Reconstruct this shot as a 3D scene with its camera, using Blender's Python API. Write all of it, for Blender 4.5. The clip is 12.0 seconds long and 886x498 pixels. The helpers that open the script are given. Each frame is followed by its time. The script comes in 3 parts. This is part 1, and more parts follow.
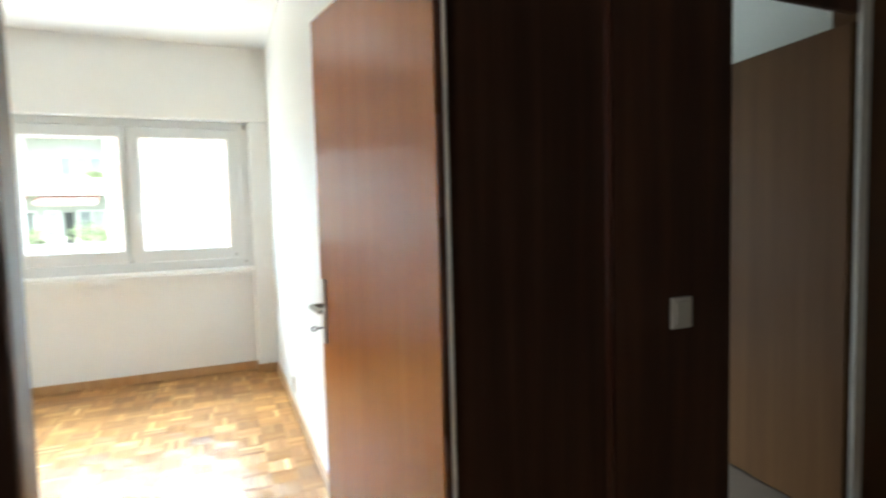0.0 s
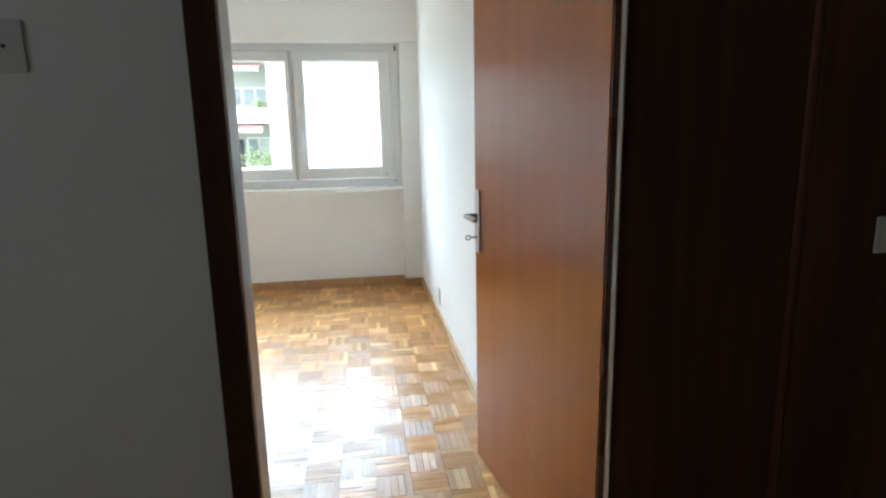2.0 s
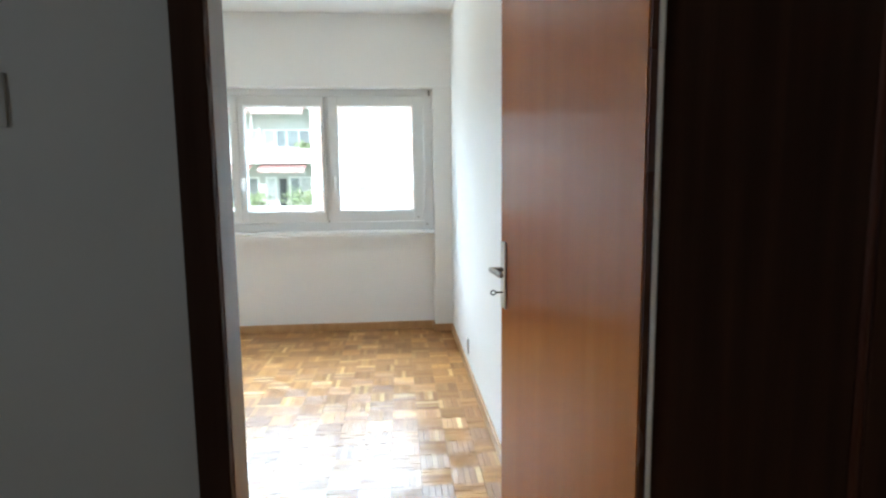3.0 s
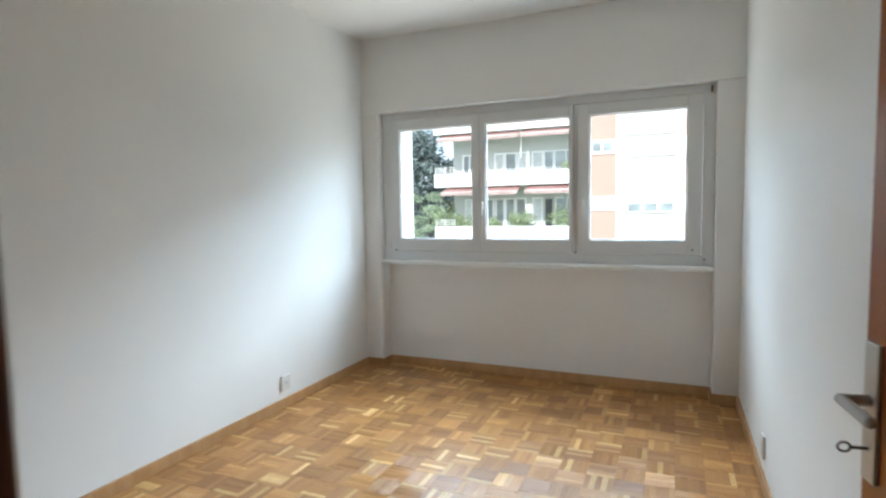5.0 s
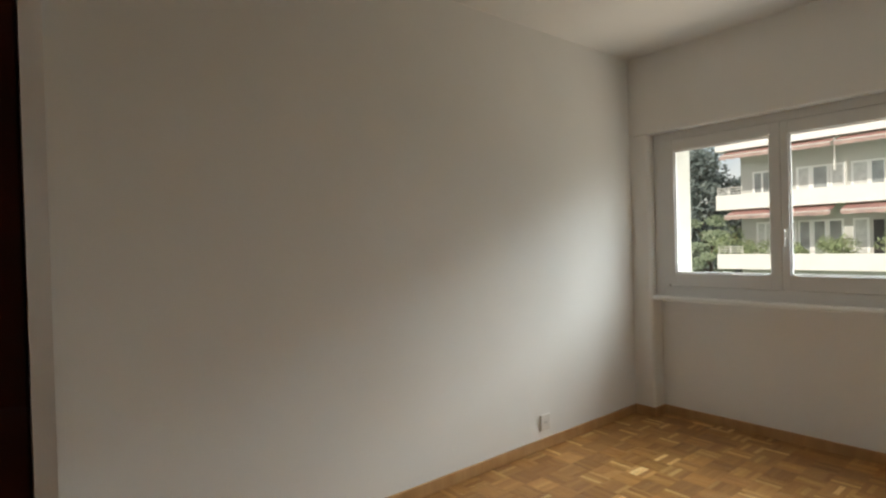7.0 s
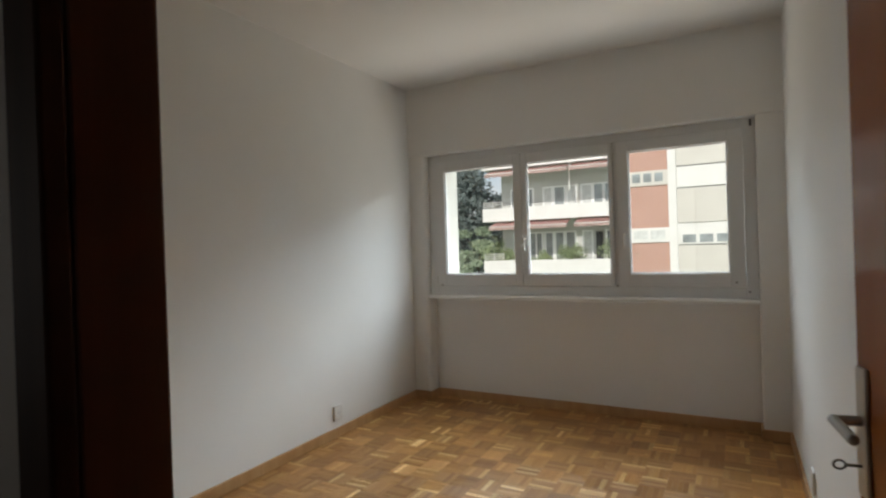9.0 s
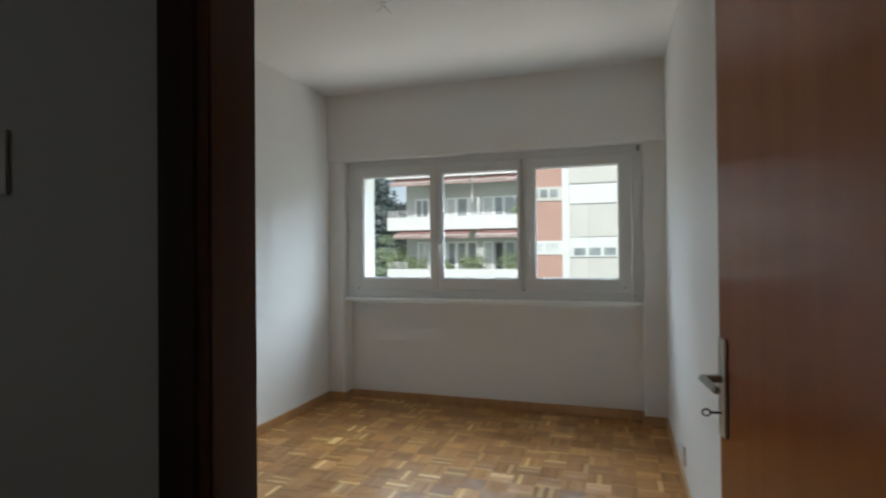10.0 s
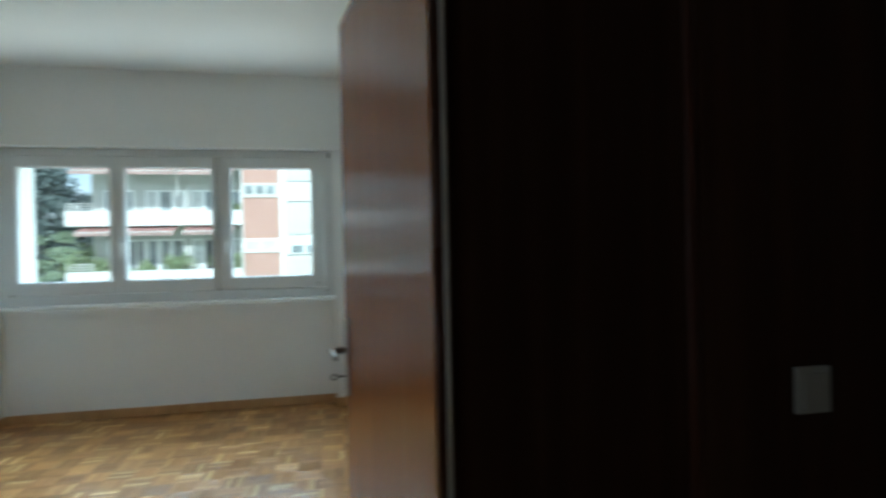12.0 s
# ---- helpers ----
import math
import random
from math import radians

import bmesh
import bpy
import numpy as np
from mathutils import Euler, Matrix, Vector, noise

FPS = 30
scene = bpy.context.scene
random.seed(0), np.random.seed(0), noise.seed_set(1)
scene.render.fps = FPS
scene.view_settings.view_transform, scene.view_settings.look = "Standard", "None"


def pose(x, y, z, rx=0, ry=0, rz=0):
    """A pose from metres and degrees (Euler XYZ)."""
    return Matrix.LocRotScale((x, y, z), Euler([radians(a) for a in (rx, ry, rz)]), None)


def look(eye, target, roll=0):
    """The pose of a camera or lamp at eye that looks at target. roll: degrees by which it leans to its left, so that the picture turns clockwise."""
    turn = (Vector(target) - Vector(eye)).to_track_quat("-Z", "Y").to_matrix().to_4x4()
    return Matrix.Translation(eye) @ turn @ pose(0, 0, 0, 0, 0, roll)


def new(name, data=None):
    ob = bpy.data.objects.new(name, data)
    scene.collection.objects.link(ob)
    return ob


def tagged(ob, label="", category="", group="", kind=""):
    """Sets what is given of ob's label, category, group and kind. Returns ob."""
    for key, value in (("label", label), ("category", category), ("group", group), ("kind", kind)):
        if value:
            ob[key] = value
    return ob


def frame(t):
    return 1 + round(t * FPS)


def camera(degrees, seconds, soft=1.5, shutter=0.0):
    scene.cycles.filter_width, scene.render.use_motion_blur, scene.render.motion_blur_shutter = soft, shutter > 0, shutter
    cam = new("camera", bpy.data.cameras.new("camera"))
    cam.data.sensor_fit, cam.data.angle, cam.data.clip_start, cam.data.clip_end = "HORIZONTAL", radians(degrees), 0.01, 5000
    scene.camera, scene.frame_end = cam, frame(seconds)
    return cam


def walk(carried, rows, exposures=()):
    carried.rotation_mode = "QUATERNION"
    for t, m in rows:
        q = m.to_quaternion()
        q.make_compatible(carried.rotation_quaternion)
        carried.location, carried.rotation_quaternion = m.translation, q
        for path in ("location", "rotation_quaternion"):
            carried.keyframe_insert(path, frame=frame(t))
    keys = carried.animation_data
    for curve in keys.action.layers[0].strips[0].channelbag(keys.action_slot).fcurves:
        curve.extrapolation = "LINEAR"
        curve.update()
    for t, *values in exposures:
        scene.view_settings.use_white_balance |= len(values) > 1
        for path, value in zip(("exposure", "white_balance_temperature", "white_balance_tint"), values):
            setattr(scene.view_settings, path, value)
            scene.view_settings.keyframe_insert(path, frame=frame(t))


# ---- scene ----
# camera path
cam = camera(78.9, 12.0, soft=2.2, shutter=0.4)
PATH = [
    (0, (0.083, 0.062, 1.301), (0.859, 1.901, 1.174), -1.5),
    (0.2, (0.053, 0.056, 1.292), (0.657, 1.958, 1.156), -1.5),
    (0.5, (0.023, 0.051, 1.276), (0.452, 1.996, 1.095), -1.6),
    (1, (0.013, 0.06, 1.246), (0.337, 2.013, 0.959), -1.3),
    (1.5, (0.011, 0.062, 1.228), (0.307, 2.006, 0.865), -1.1),
    (2, (0.014, 0.07, 1.236), (0.3, 2.014, 0.865), -1.2),
    (2.5, (0.024, 0.074, 1.267), (0.266, 2.034, 0.955), -1.4),
    (2.7, (0.036, 0.102, 1.267), (0.268, 2.07, 0.997), -1.1),
    (4.3, (0.271, 0.662, 1.302), (-0.365, 2.553, 1.162), -1.1),
    (4.5, (0.228, 0.728, 1.308), (-0.491, 2.589, 1.166), -1.1),
    (5, (0.129, 0.939, 1.306), (-0.66, 2.772, 1.165), -0.9),
    (5.5, (0.065, 1.064, 1.331), (-0.859, 2.831, 1.184), -1.4),
    (5.8, (0.059, 1.107, 1.323), (-1.181, 2.672, 1.204), -2.6),
    (6, (0.059, 1.126, 1.332), (-1.328, 2.564, 1.224), -2.9),
    (6.5, (0.02, 1.122, 1.352), (-1.512, 2.405, 1.278), -2.9),
    (7, (0.035, 1.117, 1.339), (-1.521, 2.374, 1.32), -1.6),
    (7.3, (0.041, 1.11, 1.291), (-1.418, 2.478, 1.299), -1.0),
    (7.5, (0.04, 1.075, 1.305), (-1.272, 2.585, 1.307), -0.3),
    (7.7, (0.039, 1.039, 1.298), (-1.137, 2.657, 1.304), -0.6),
    (9.5, (0.284, 0.7, 1.327), (-0.58, 2.504, 1.331), -1.3),
    (10, (0.198, 0.582, 1.289), (-0.422, 2.483, 1.306), -0.5),
    (10.5, (0.162, 0.496, 1.342), (-0.141, 2.472, 1.323), -1.5),
    (11, (0.241, 0.402, 1.319), (0.089, 2.397, 1.313), -1.6),
    (11.5, (0.314, 0.31, 1.288), (0.226, 2.308, 1.292), -1.6),
    (11.8, (0.366, 0.302, 1.315), (0.498, 2.297, 1.301), -1.3),
    (12, (0.413, 0.322, 1.297), (0.793, 2.285, 1.288), -1.2),
]

EXPOSURES = [(0.0, 2.46, 5950, 2), (0.6, 2.13, 5850, 3), (1.5, 1.88, 5700, 3), (2.5, 1.9, 5650, 4), (4.5, 1.35, 5500, 3), (5.0, 1.1, 5800, 7), (5.5, 0.78, 5900, 9), (6.0, 0.39, 6300, 11),
             (6.6, 0.3, 7150, 12), (7.0, 0.27, 7300, 12), (7.5, 0.22, 7350, 13), (9.5, 0.07, 6350, 10), (10.5, 0.3, 5850, 6), (11.5, 0.57, 5500, 2), (12.0, 0.63, 5250, -6)]
walk(cam, [(t, look(eye, target, roll)) for t, eye, target, roll in PATH], EXPOSURES)
SUN, SKY = 3.0, 0.105

# ---- world, sun, light ----
world = bpy.data.worlds.new("sky_world")
scene.world = world
world.use_nodes = True
wn, wl = world.node_tree.nodes, world.node_tree.links
sky = wn.new("ShaderNodeTexSky")
sky.sky_type = 'NISHITA'
sky.sun_disc = False
sky.sun_elevation, sky.sun_rotation = radians(38), radians(180)
sky.air_density, sky.dust_density = 1.0, 1.6
wn["Background"].inputs[1].default_value = SKY
# thin broken cloud
cloud = wn.new("ShaderNodeTexNoise")
cloud.inputs["Scale"].default_value, cloud.inputs["Detail"].default_value = 5.0, 6
wl.new(wn.new("ShaderNodeTexCoord").outputs["Generated"], cloud.inputs["Vector"])
thick = wn.new("ShaderNodeMapRange")
thick.inputs[1].default_value, thick.inputs[2].default_value, thick.inputs[4].default_value = 0.40, 0.62, 0.85
wl.new(cloud.outputs[0], thick.inputs[0])
veil = wn.new("ShaderNodeMix")
veil.data_type = 'RGBA'
veil.inputs[7].default_value = (7.2, 7.5, 7.9, 1)
wl.new(thick.outputs[0], veil.inputs[0])
wl.new(sky.outputs[0], veil.inputs[6])
wl.new(veil.outputs[2], wn["Background"].inputs[0])
sun = new("sun", bpy.data.lights.new("sun", 'SUN'))
sun.data.energy, sun.data.angle, sun.data.color = SUN, radians(0.6), (1.0, 0.965, 0.92)
sun.matrix_world = look((0, -20, 15.6), (0, 0, 0))


def fill_lamp(eye, target, watts, size, colour=(0.88, 0.95, 1.0)):
    """Area lamp added out of the camera's sight, standing in for daylight indoors."""
    a = new("daylight_fill", bpy.data.lights.new("daylight_fill", 'AREA'))
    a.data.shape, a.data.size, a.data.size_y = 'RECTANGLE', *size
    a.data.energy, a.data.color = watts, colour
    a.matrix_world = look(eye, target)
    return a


fill_lamp((2.5, 24.0, 19.5), (1.0, 4.0, 11.5), 29500, (40.0, 21.0), (0.77, 0.91, 1.0))       # added lamp for the open sky over the opposite roof, far brighter than it
fill_lamp((-0.88, 6.05, -0.05), (-0.88, 3.0, 2.6), 48, (2.8, 1.3), (1.0, 0.92, 0.80))       # added fill from below the sill, brightens the ceiling and upper walls
fill_lamp((1.7, 6.25, 2.95), (1.7, 3.3, 0.6), 34, (1.3, 1.5))            # added fill outside the next room's unseen window opening
fill_lamp((-2.68, -0.35, 1.5), (0.5, -0.1, 1.3), 0.50, (0.8, 1.4), (1.0, 0.96, 0.86))          # added hall fill at an unseen wall gap, no window known there


# ---- materials ----
def material(name, rough=0.5, metal=0.0):
    m = bpy.data.materials.new(name)
    m.use_nodes = True
    n, l = m.node_tree.nodes, m.node_tree.links
    b = n["Principled BSDF"]
    b.inputs["Roughness"].default_value = rough
    b.inputs["Metallic"].default_value = metal
    return m, n, l, b


def ramp(n, l, fac, stops):
    r = n.new("ShaderNodeValToRGB")
    els = r.color_ramp.elements
    while len(els) < len(stops):
        els.new(0.5)
    for e, (p, c) in zip(els, stops):
        e.position, e.color = p, (*c, 1)
    l.new(fac, r.inputs[0])
    return r.outputs[0]


def noise_node(n, l, scale, detail=4, vec=None, stretch=None):
    co = n.new("ShaderNodeTexCoord").outputs["Object"] if vec is None else vec
    if stretch:
        mp = n.new("ShaderNodeMapping")
        mp.inputs["Scale"].default_value = stretch
        l.new(co, mp.inputs[0])
        co = mp.outputs[0]
    t = n.new("ShaderNodeTexNoise")
    t.inputs["Scale"].default_value, t.inputs["Detail"].default_value = scale, detail
    l.new(co, t.inputs["Vector"])
    return t.outputs[0]


def bump(n, l, b, height, strength, dist=0.002):
    k = n.new("ShaderNodeBump")
    k.inputs["Strength"].default_value, k.inputs["Distance"].default_value = strength, dist
    l.new(height, k.inputs["Height"])
    l.new(k.outputs[0], b.inputs["Normal"])


def mix(n, l, fac, a, c, mode='MIX'):
    k = n.new("ShaderNodeMix")
    k.data_type, k.blend_type = 'RGBA', mode
    for sock, v in ((k.inputs[0], fac), (k.inputs[6], a), (k.inputs[7], c)):
        if isinstance(v, (int, float)):
            sock.default_value = v
        elif isinstance(v, tuple):
            sock.default_value = (*v, 1)
        else:
            l.new(v, sock)
    return k.outputs[2]


def paint(name, col, rough=0.6, var=0.04, grain=0.25):
    """Brushed or rolled paint: soft blotches and fine roller relief."""
    m, n, l, b = material(name, rough)
    lo = tuple(v * (1 - var) for v in col)
    big = noise_node(n, l, 1.3, 3)
    l.new(ramp(n, l, big, [(0.3, lo), (0.7, col)]), b.inputs["Base Color"])
    bump(n, l, b, noise_node(n, l, 180, 3), grain, 0.0008)
    return m


def veneer(name, dark, mid, light, rough, coat=0.0, coat_rough=0.22, fineness=0.35):
    """Varnished wood veneer with the grain running upright."""
    m, n, l, b = material(name, rough)
    streak = noise_node(n, l, 1.0, 6, stretch=(17, 17, 0.7))
    fine = noise_node(n, l, 1.0, 5, stretch=(260, 260, 6))
    band = noise_node(n, l, 1.0, 2, stretch=(5, 5, 0.35))
    base = ramp(n, l, streak, [(0.3, dark), (0.52, mid), (0.75, light)])
    base = mix(n, l, 0.35, base, ramp(n, l, band, [(0.35, dark), (0.65, light)]))
    base = mix(n, l, fineness, base, ramp(n, l, fine, [(0.35, (0.80, 0.77, 0.74)), (0.6, (1, 1, 1))]), 'MULTIPLY')
    l.new(base, b.inputs["Base Color"])
    b.inputs["Coat Weight"].default_value = coat
    b.inputs["Coat Roughness"].default_value = coat_rough
    r = n.new("ShaderNodeMapRange")
    r.inputs[3].default_value, r.inputs[4].default_value = rough - 0.05, rough + 0.1
    l.new(noise_node(n, l, 3, 3), r.inputs[0])
    l.new(r.outputs[0], b.inputs["Roughness"])
    bump(n, l, b, fine, 0.12, 0.0006)
    return m


def across_grain(m, rough, level, amount):
    """Varnish over upright grain: reflections stay sharp along the grain and spread across it."""
    n, l = m.node_tree.nodes, m.node_tree.links
    b = n["Principled BSDF"]
    for k in list(b.inputs["Roughness"].links):
        l.remove(k)
    b.inputs["Roughness"].default_value, b.inputs["Specular IOR Level"].default_value, b.inputs["Anisotropic"].default_value = rough, level, amount
    c = n.new("ShaderNodeVectorMath")
    c.operation = 'CROSS_PRODUCT'
    c.inputs[1].default_value = (0, 0, 1)
    l.new(n.new("ShaderNodeNewGeometry").outputs["Normal"], c.inputs[0])
    l.new(c.outputs[0], b.inputs["Tangent"])


def plain(name, col, rough=0.5, metal=0.0, var=0.08, scale=20):
    m, n, l, b = material(name, rough, metal)
    lo = tuple(v * (1 - var) for v in col)
    l.new(ramp(n, l, noise_node(n, l, scale, 4), [(0.35, lo), (0.65, col)]), b.inputs["Base Color"])
    return m


def parquet_material():
    m, n, l, b = material("parquet_oak", 0.28)
    uv = n.new("ShaderNodeUVMap")
    uv.uv_map = "grain"
    tn = n.new("ShaderNodeUVMap")
    tn.uv_map = "tone"
    sep = n.new("ShaderNodeSeparateXYZ")
    l.new(tn.outputs[0], sep.inputs[0])
    info = n.new("ShaderNodeObjectInfo")
    comb = n.new("ShaderNodeCombineXYZ")
    l.new(info.outputs["Random"], comb.inputs[0])
    l.new(sep.outputs[1], comb.inputs[1])
    wn_ = n.new("ShaderNodeTexWhiteNoise")
    wn_.noise_dimensions = '3D'
    l.new(comb.outputs[0], wn_.inputs["Vector"])
    tone = ramp(n, l, wn_.outputs["Value"], [(0.0, (0.36, 0.160, 0.048)), (0.35, (0.42, 0.200, 0.062)), (0.72, (0.48, 0.242, 0.080)),
                                             (0.90, (0.52, 0.275, 0.090)), (0.955, (0.70, 0.44, 0.18)), (1.0, (0.78, 0.54, 0.25))])
    comb2 = n.new("ShaderNodeCombineXYZ")
    l.new(info.outputs["Random"], comb2.inputs[0])
    l.new(sep.outputs[0], comb2.inputs[1])
    wn2 = n.new("ShaderNodeTexWhiteNoise")
    wn2.noise_dimensions = '3D'
    l.new(comb2.outputs[0], wn2.inputs["Vector"])
    square = ramp(n, l, wn2.outputs["Value"], [(0, (0.68, 0.63, 0.57)), (0.5, (0.96, 0.94, 0.90)), (0.72, (1.08, 1.08, 1.06)), (1, (1.42, 1.46, 1.48))])
    tone = mix(n, l, 0.85, tone, square, 'MULTIPLY')
    # the brushed grain spreads the sheen across each strip, so squares laid crosswise catch the light differently
    along = n.new("ShaderNodeTangent")
    along.direction_type, along.uv_map = 'UV_MAP', "grain"
    l.new(along.outputs[0], b.inputs["Tangent"])
    b.inputs["Anisotropic"].default_value, b.inputs["Anisotropic Rotation"].default_value = 0.55, 0.25
    g = noise_node(n, l, 1.0, 6, vec=uv.outputs[0], stretch=(14, 220, 1))
    tone = mix(n, l, 0.45, tone, ramp(n, l, g, [(0.3, (0.70, 0.65, 0.58)), (0.62, (1.06, 1.06, 1.05))]), 'MULTIPLY')
    wear = noise_node(n, l, 1.1, 4)
    b.inputs["Specular IOR Level"].default_value = 0.33
    l.new(tone, b.inputs["Base Color"])
    r = n.new("ShaderNodeMapRange")
    r.inputs[3].default_value, r.inputs[4].default_value = 0.25, 0.46
    l.new(wear, r.inputs[0])
    l.new(r.outputs[0], b.inputs["Roughness"])
    bump(n, l, b, mix(n, l, 0.35, noise_node(n, l, 9, 2), g), 0.25, 0.0012)
    return m


def glass_material():
    m, n, l, b = material("clear_glass", 0.0)
    b.inputs["Transmission Weight"].default_value = 1.0
    b.inputs["IOR"].default_value = 1.45
    b.inputs["Base Color"].default_value = (0.97, 0.985, 0.98, 1)
    return m


def brick_material():
    m, n, l, b = material("far_brick", 0.85)
    t = n.new("ShaderNodeTexBrick")
    mp = n.new("ShaderNodeMapping")
    mp.inputs["Rotation"].default_value = (radians(90), 0, 0)
    l.new(n.new("ShaderNodeTexCoord").outputs["Object"], mp.inputs[0])
    l.new(mp.outputs[0], t.inputs["Vector"])
    t.inputs["Color1"].default_value, t.inputs["Color2"].default_value = (0.44, 0.255, 0.205, 1), (0.51, 0.305, 0.25, 1)
    t.inputs["Mortar"].default_value = (0.46, 0.34, 0.27, 1)
    t.inputs["Scale"].default_value = 1.0
    t.inputs["Brick Width"].default_value, t.inputs["Row Height"].default_value = 0.25, 0.075
    t.inputs["Mortar Size"].default_value = 0.008
    l.new(mix(n, l, 0.3, t.outputs[0], ramp(n, l, noise_node(n, l, 1.5, 3), [(0.3, (0.42, 0.225, 0.17)), (0.7, (0.51, 0.305, 0.24))])), b.inputs["Base Color"])
    return m


def stripes_material():
    m, n, l, b = material("awning_cloth", 0.85)
    w = n.new("ShaderNodeTexWave")
    w.bands_direction = 'X'
    w.inputs["Scale"].default_value = 2.6
    l.new(n.new("ShaderNodeTexCoord").outputs["Object"], w.inputs["Vector"])
    l.new(ramp(n, l, w.outputs["Fac"], [(0.50, (0.42, 0.13, 0.11)), (0.64, (0.72, 0.56, 0.51))]), b.inputs["Base Color"])
    return m


def leaf_material(name, dark, light):
    m, n, l, b = material(name, 0.6)
    geo = n.new("ShaderNodeNewGeometry")
    l.new(ramp(n, l, geo.outputs["Random Per Island"], [(0.0, dark), (1.0, light)]), b.inputs["Base Color"])
    return m


WALL = paint("wall_paint", (0.85, 0.843, 0.82))
# grey for the unseen hall wall, darkened to cut bounced light
BOUNCEGREY = paint("bounce_cutting_grey", (0.36, 0.34, 0.31))
CEIL = paint("ceiling_paint", (0.83, 0.825, 0.81))
FRAME = paint("window_lacquer", (0.72, 0.72, 0.71), 0.35, 0.02, 0.05)
SILL = paint("sill_lacquer", (0.88, 0.88, 0.86), 0.3, 0.02, 0.05)
LEAF = veneer("leaf_veneer", (0.345, 0.100, 0.018), (0.39, 0.119, 0.022), (0.43, 0.140, 0.028), 0.45, 0.0, 0.09, 0.12)
across_grain(LEAF, 0.23, 0.7, 0.92)
DARK = veneer("dark_mahogany", (0.048, 0.025, 0.017), (0.080, 0.039, 0.025), (0.130, 0.062, 0.038), 0.50, 0.0)
BROWN = veneer("brown_veneer", (0.090, 0.040, 0.014), (0.118, 0.053, 0.019), (0.145, 0.067, 0.025), 0.5, 0.05)
for wood, level in ((DARK, 0.10), (BROWN, 0.15)):
    wood.node_tree.nodes["Principled BSDF"].inputs["Specular IOR Level"].default_value = level
JAMB = veneer("jamb_mahogany", (0.070, 0.022, 0.012), (0.11, 0.035, 0.018), (0.15, 0.05, 0.026), 0.25, 0.6)
REDDISH = veneer("reddish_mahogany", (0.080, 0.020, 0.010), (0.12, 0.030, 0.014), (0.16, 0.042, 0.020), 0.35, 0.3)
SEAL = plain("pale_seal", (0.82, 0.78, 0.72), 0.4)
POLISH = veneer("polished_mahogany", (0.078, 0.030, 0.016), (0.122, 0.046, 0.024), (0.166, 0.066, 0.034), 0.32, 0.3, 0.10)
OAK = veneer("oak_skirting", (0.42, 0.225, 0.090), (0.50, 0.285, 0.122), (0.57, 0.345, 0.165), 0.4)
PARQUET = parquet_material()
SUBFLOOR = plain("subfloor", (0.07, 0.04, 0.02), 0.8)
STEEL = plain("brushed_steel", (0.40, 0.385, 0.37), 0.36, 1.0)
KEY = plain("dull_steel", (0.16, 0.15, 0.14), 0.45, 1.0)
ALU = plain("anodised_aluminium", (0.62, 0.60, 0.56), 0.4, 0.75)
BLACK = plain("opening_black", (0.02, 0.02, 0.02), 0.4)
SWITCH = plain("white_plastic", (0.74, 0.72, 0.68), 0.35, 0, 0.03)
BEIGE = plain("old_plastic", (0.70, 0.69, 0.66), 0.4, 0, 0.04)
CORD = plain("cord", (0.10, 0.09, 0.08), 0.6)
WIRE = plain("wire_sleeve", (0.40, 0.38, 0.36), 0.6)
GLASS = glass_material()
FACADE = plain("white_render", (0.73, 0.715, 0.68), 0.8, 0, 0.05, 1.2)
CREAM = plain("cream_render", (0.60, 0.57, 0.52), 0.8, 0, 0.05, 3)
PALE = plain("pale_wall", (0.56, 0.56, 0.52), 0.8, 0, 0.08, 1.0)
PANELG = plain("grey_panel", (0.60, 0.57, 0.515), 0.7, 0, 0.05, 0.8)
BRICK = brick_material()
AWNING = stripes_material()
VALANCE = plain("valance_cloth", (0.74, 0.54, 0.49), 0.85, 0, 0.2, 3)
FARGLASS = plain("far_glass", (0.33, 0.36, 0.36), 0.12, 0, 0.5, 1.1)
WHITEF = plain("white_window_frame", (0.88, 0.88, 0.86), 0.5, 0, 0.03, 2)
CURTAIN = plain("curtain", (0.66, 0.67, 0.64), 0.8, 0, 0.2, 5)
# dark of the panel joints and of the shade strips over the awnings
GROOVE_SHADE = plain("joint_and_shade_dark", (0.10, 0.10, 0.095), 0.8)
BARK = plain("bark", (0.09, 0.065, 0.05), 0.9, 0, 0.4, 12)
NEEDLES = leaf_material("dark_foliage", (0.06, 0.085, 0.085), (0.23, 0.285, 0.265))
GREEN = leaf_material("green_foliage", (0.18, 0.24, 0.15), (0.42, 0.50, 0.34))
PLANT = leaf_material("balcony_foliage", (0.15, 0.20, 0.09), (0.40, 0.47, 0.26))
GRASS = plain("lawn", (0.07, 0.11, 0.035), 0.9, 0, 0.4, 0.6)


# ---- building blocks ----
def box(bm, x0, x1, y0, y1, z0, z1, bevel=0.0, m=None):
    vs = [bm.verts.new((x, y, z)) for x in (x0, x1) for y in (y0, y1) for z in (z0, z1)]
    fs = [bm.faces.new([vs[i] for i in q]) for q in ((0, 1, 3, 2), (4, 6, 7, 5), (0, 4, 5, 1), (2, 3, 7, 6), (0, 2, 6, 4), (1, 5, 7, 3))]
    if bevel:
        edges = list({e for f in fs for e in f.edges})
        r = bmesh.ops.bevel(bm, geom=edges, offset=bevel, segments=2, affect='EDGES', profile=0.5)
        vs = list({v for f in r["faces"] for v in f.verts} | {v for v in vs if v.is_valid})
    if m is not None:
        bmesh.ops.transform(bm, matrix=m, verts=vs)
    return vs


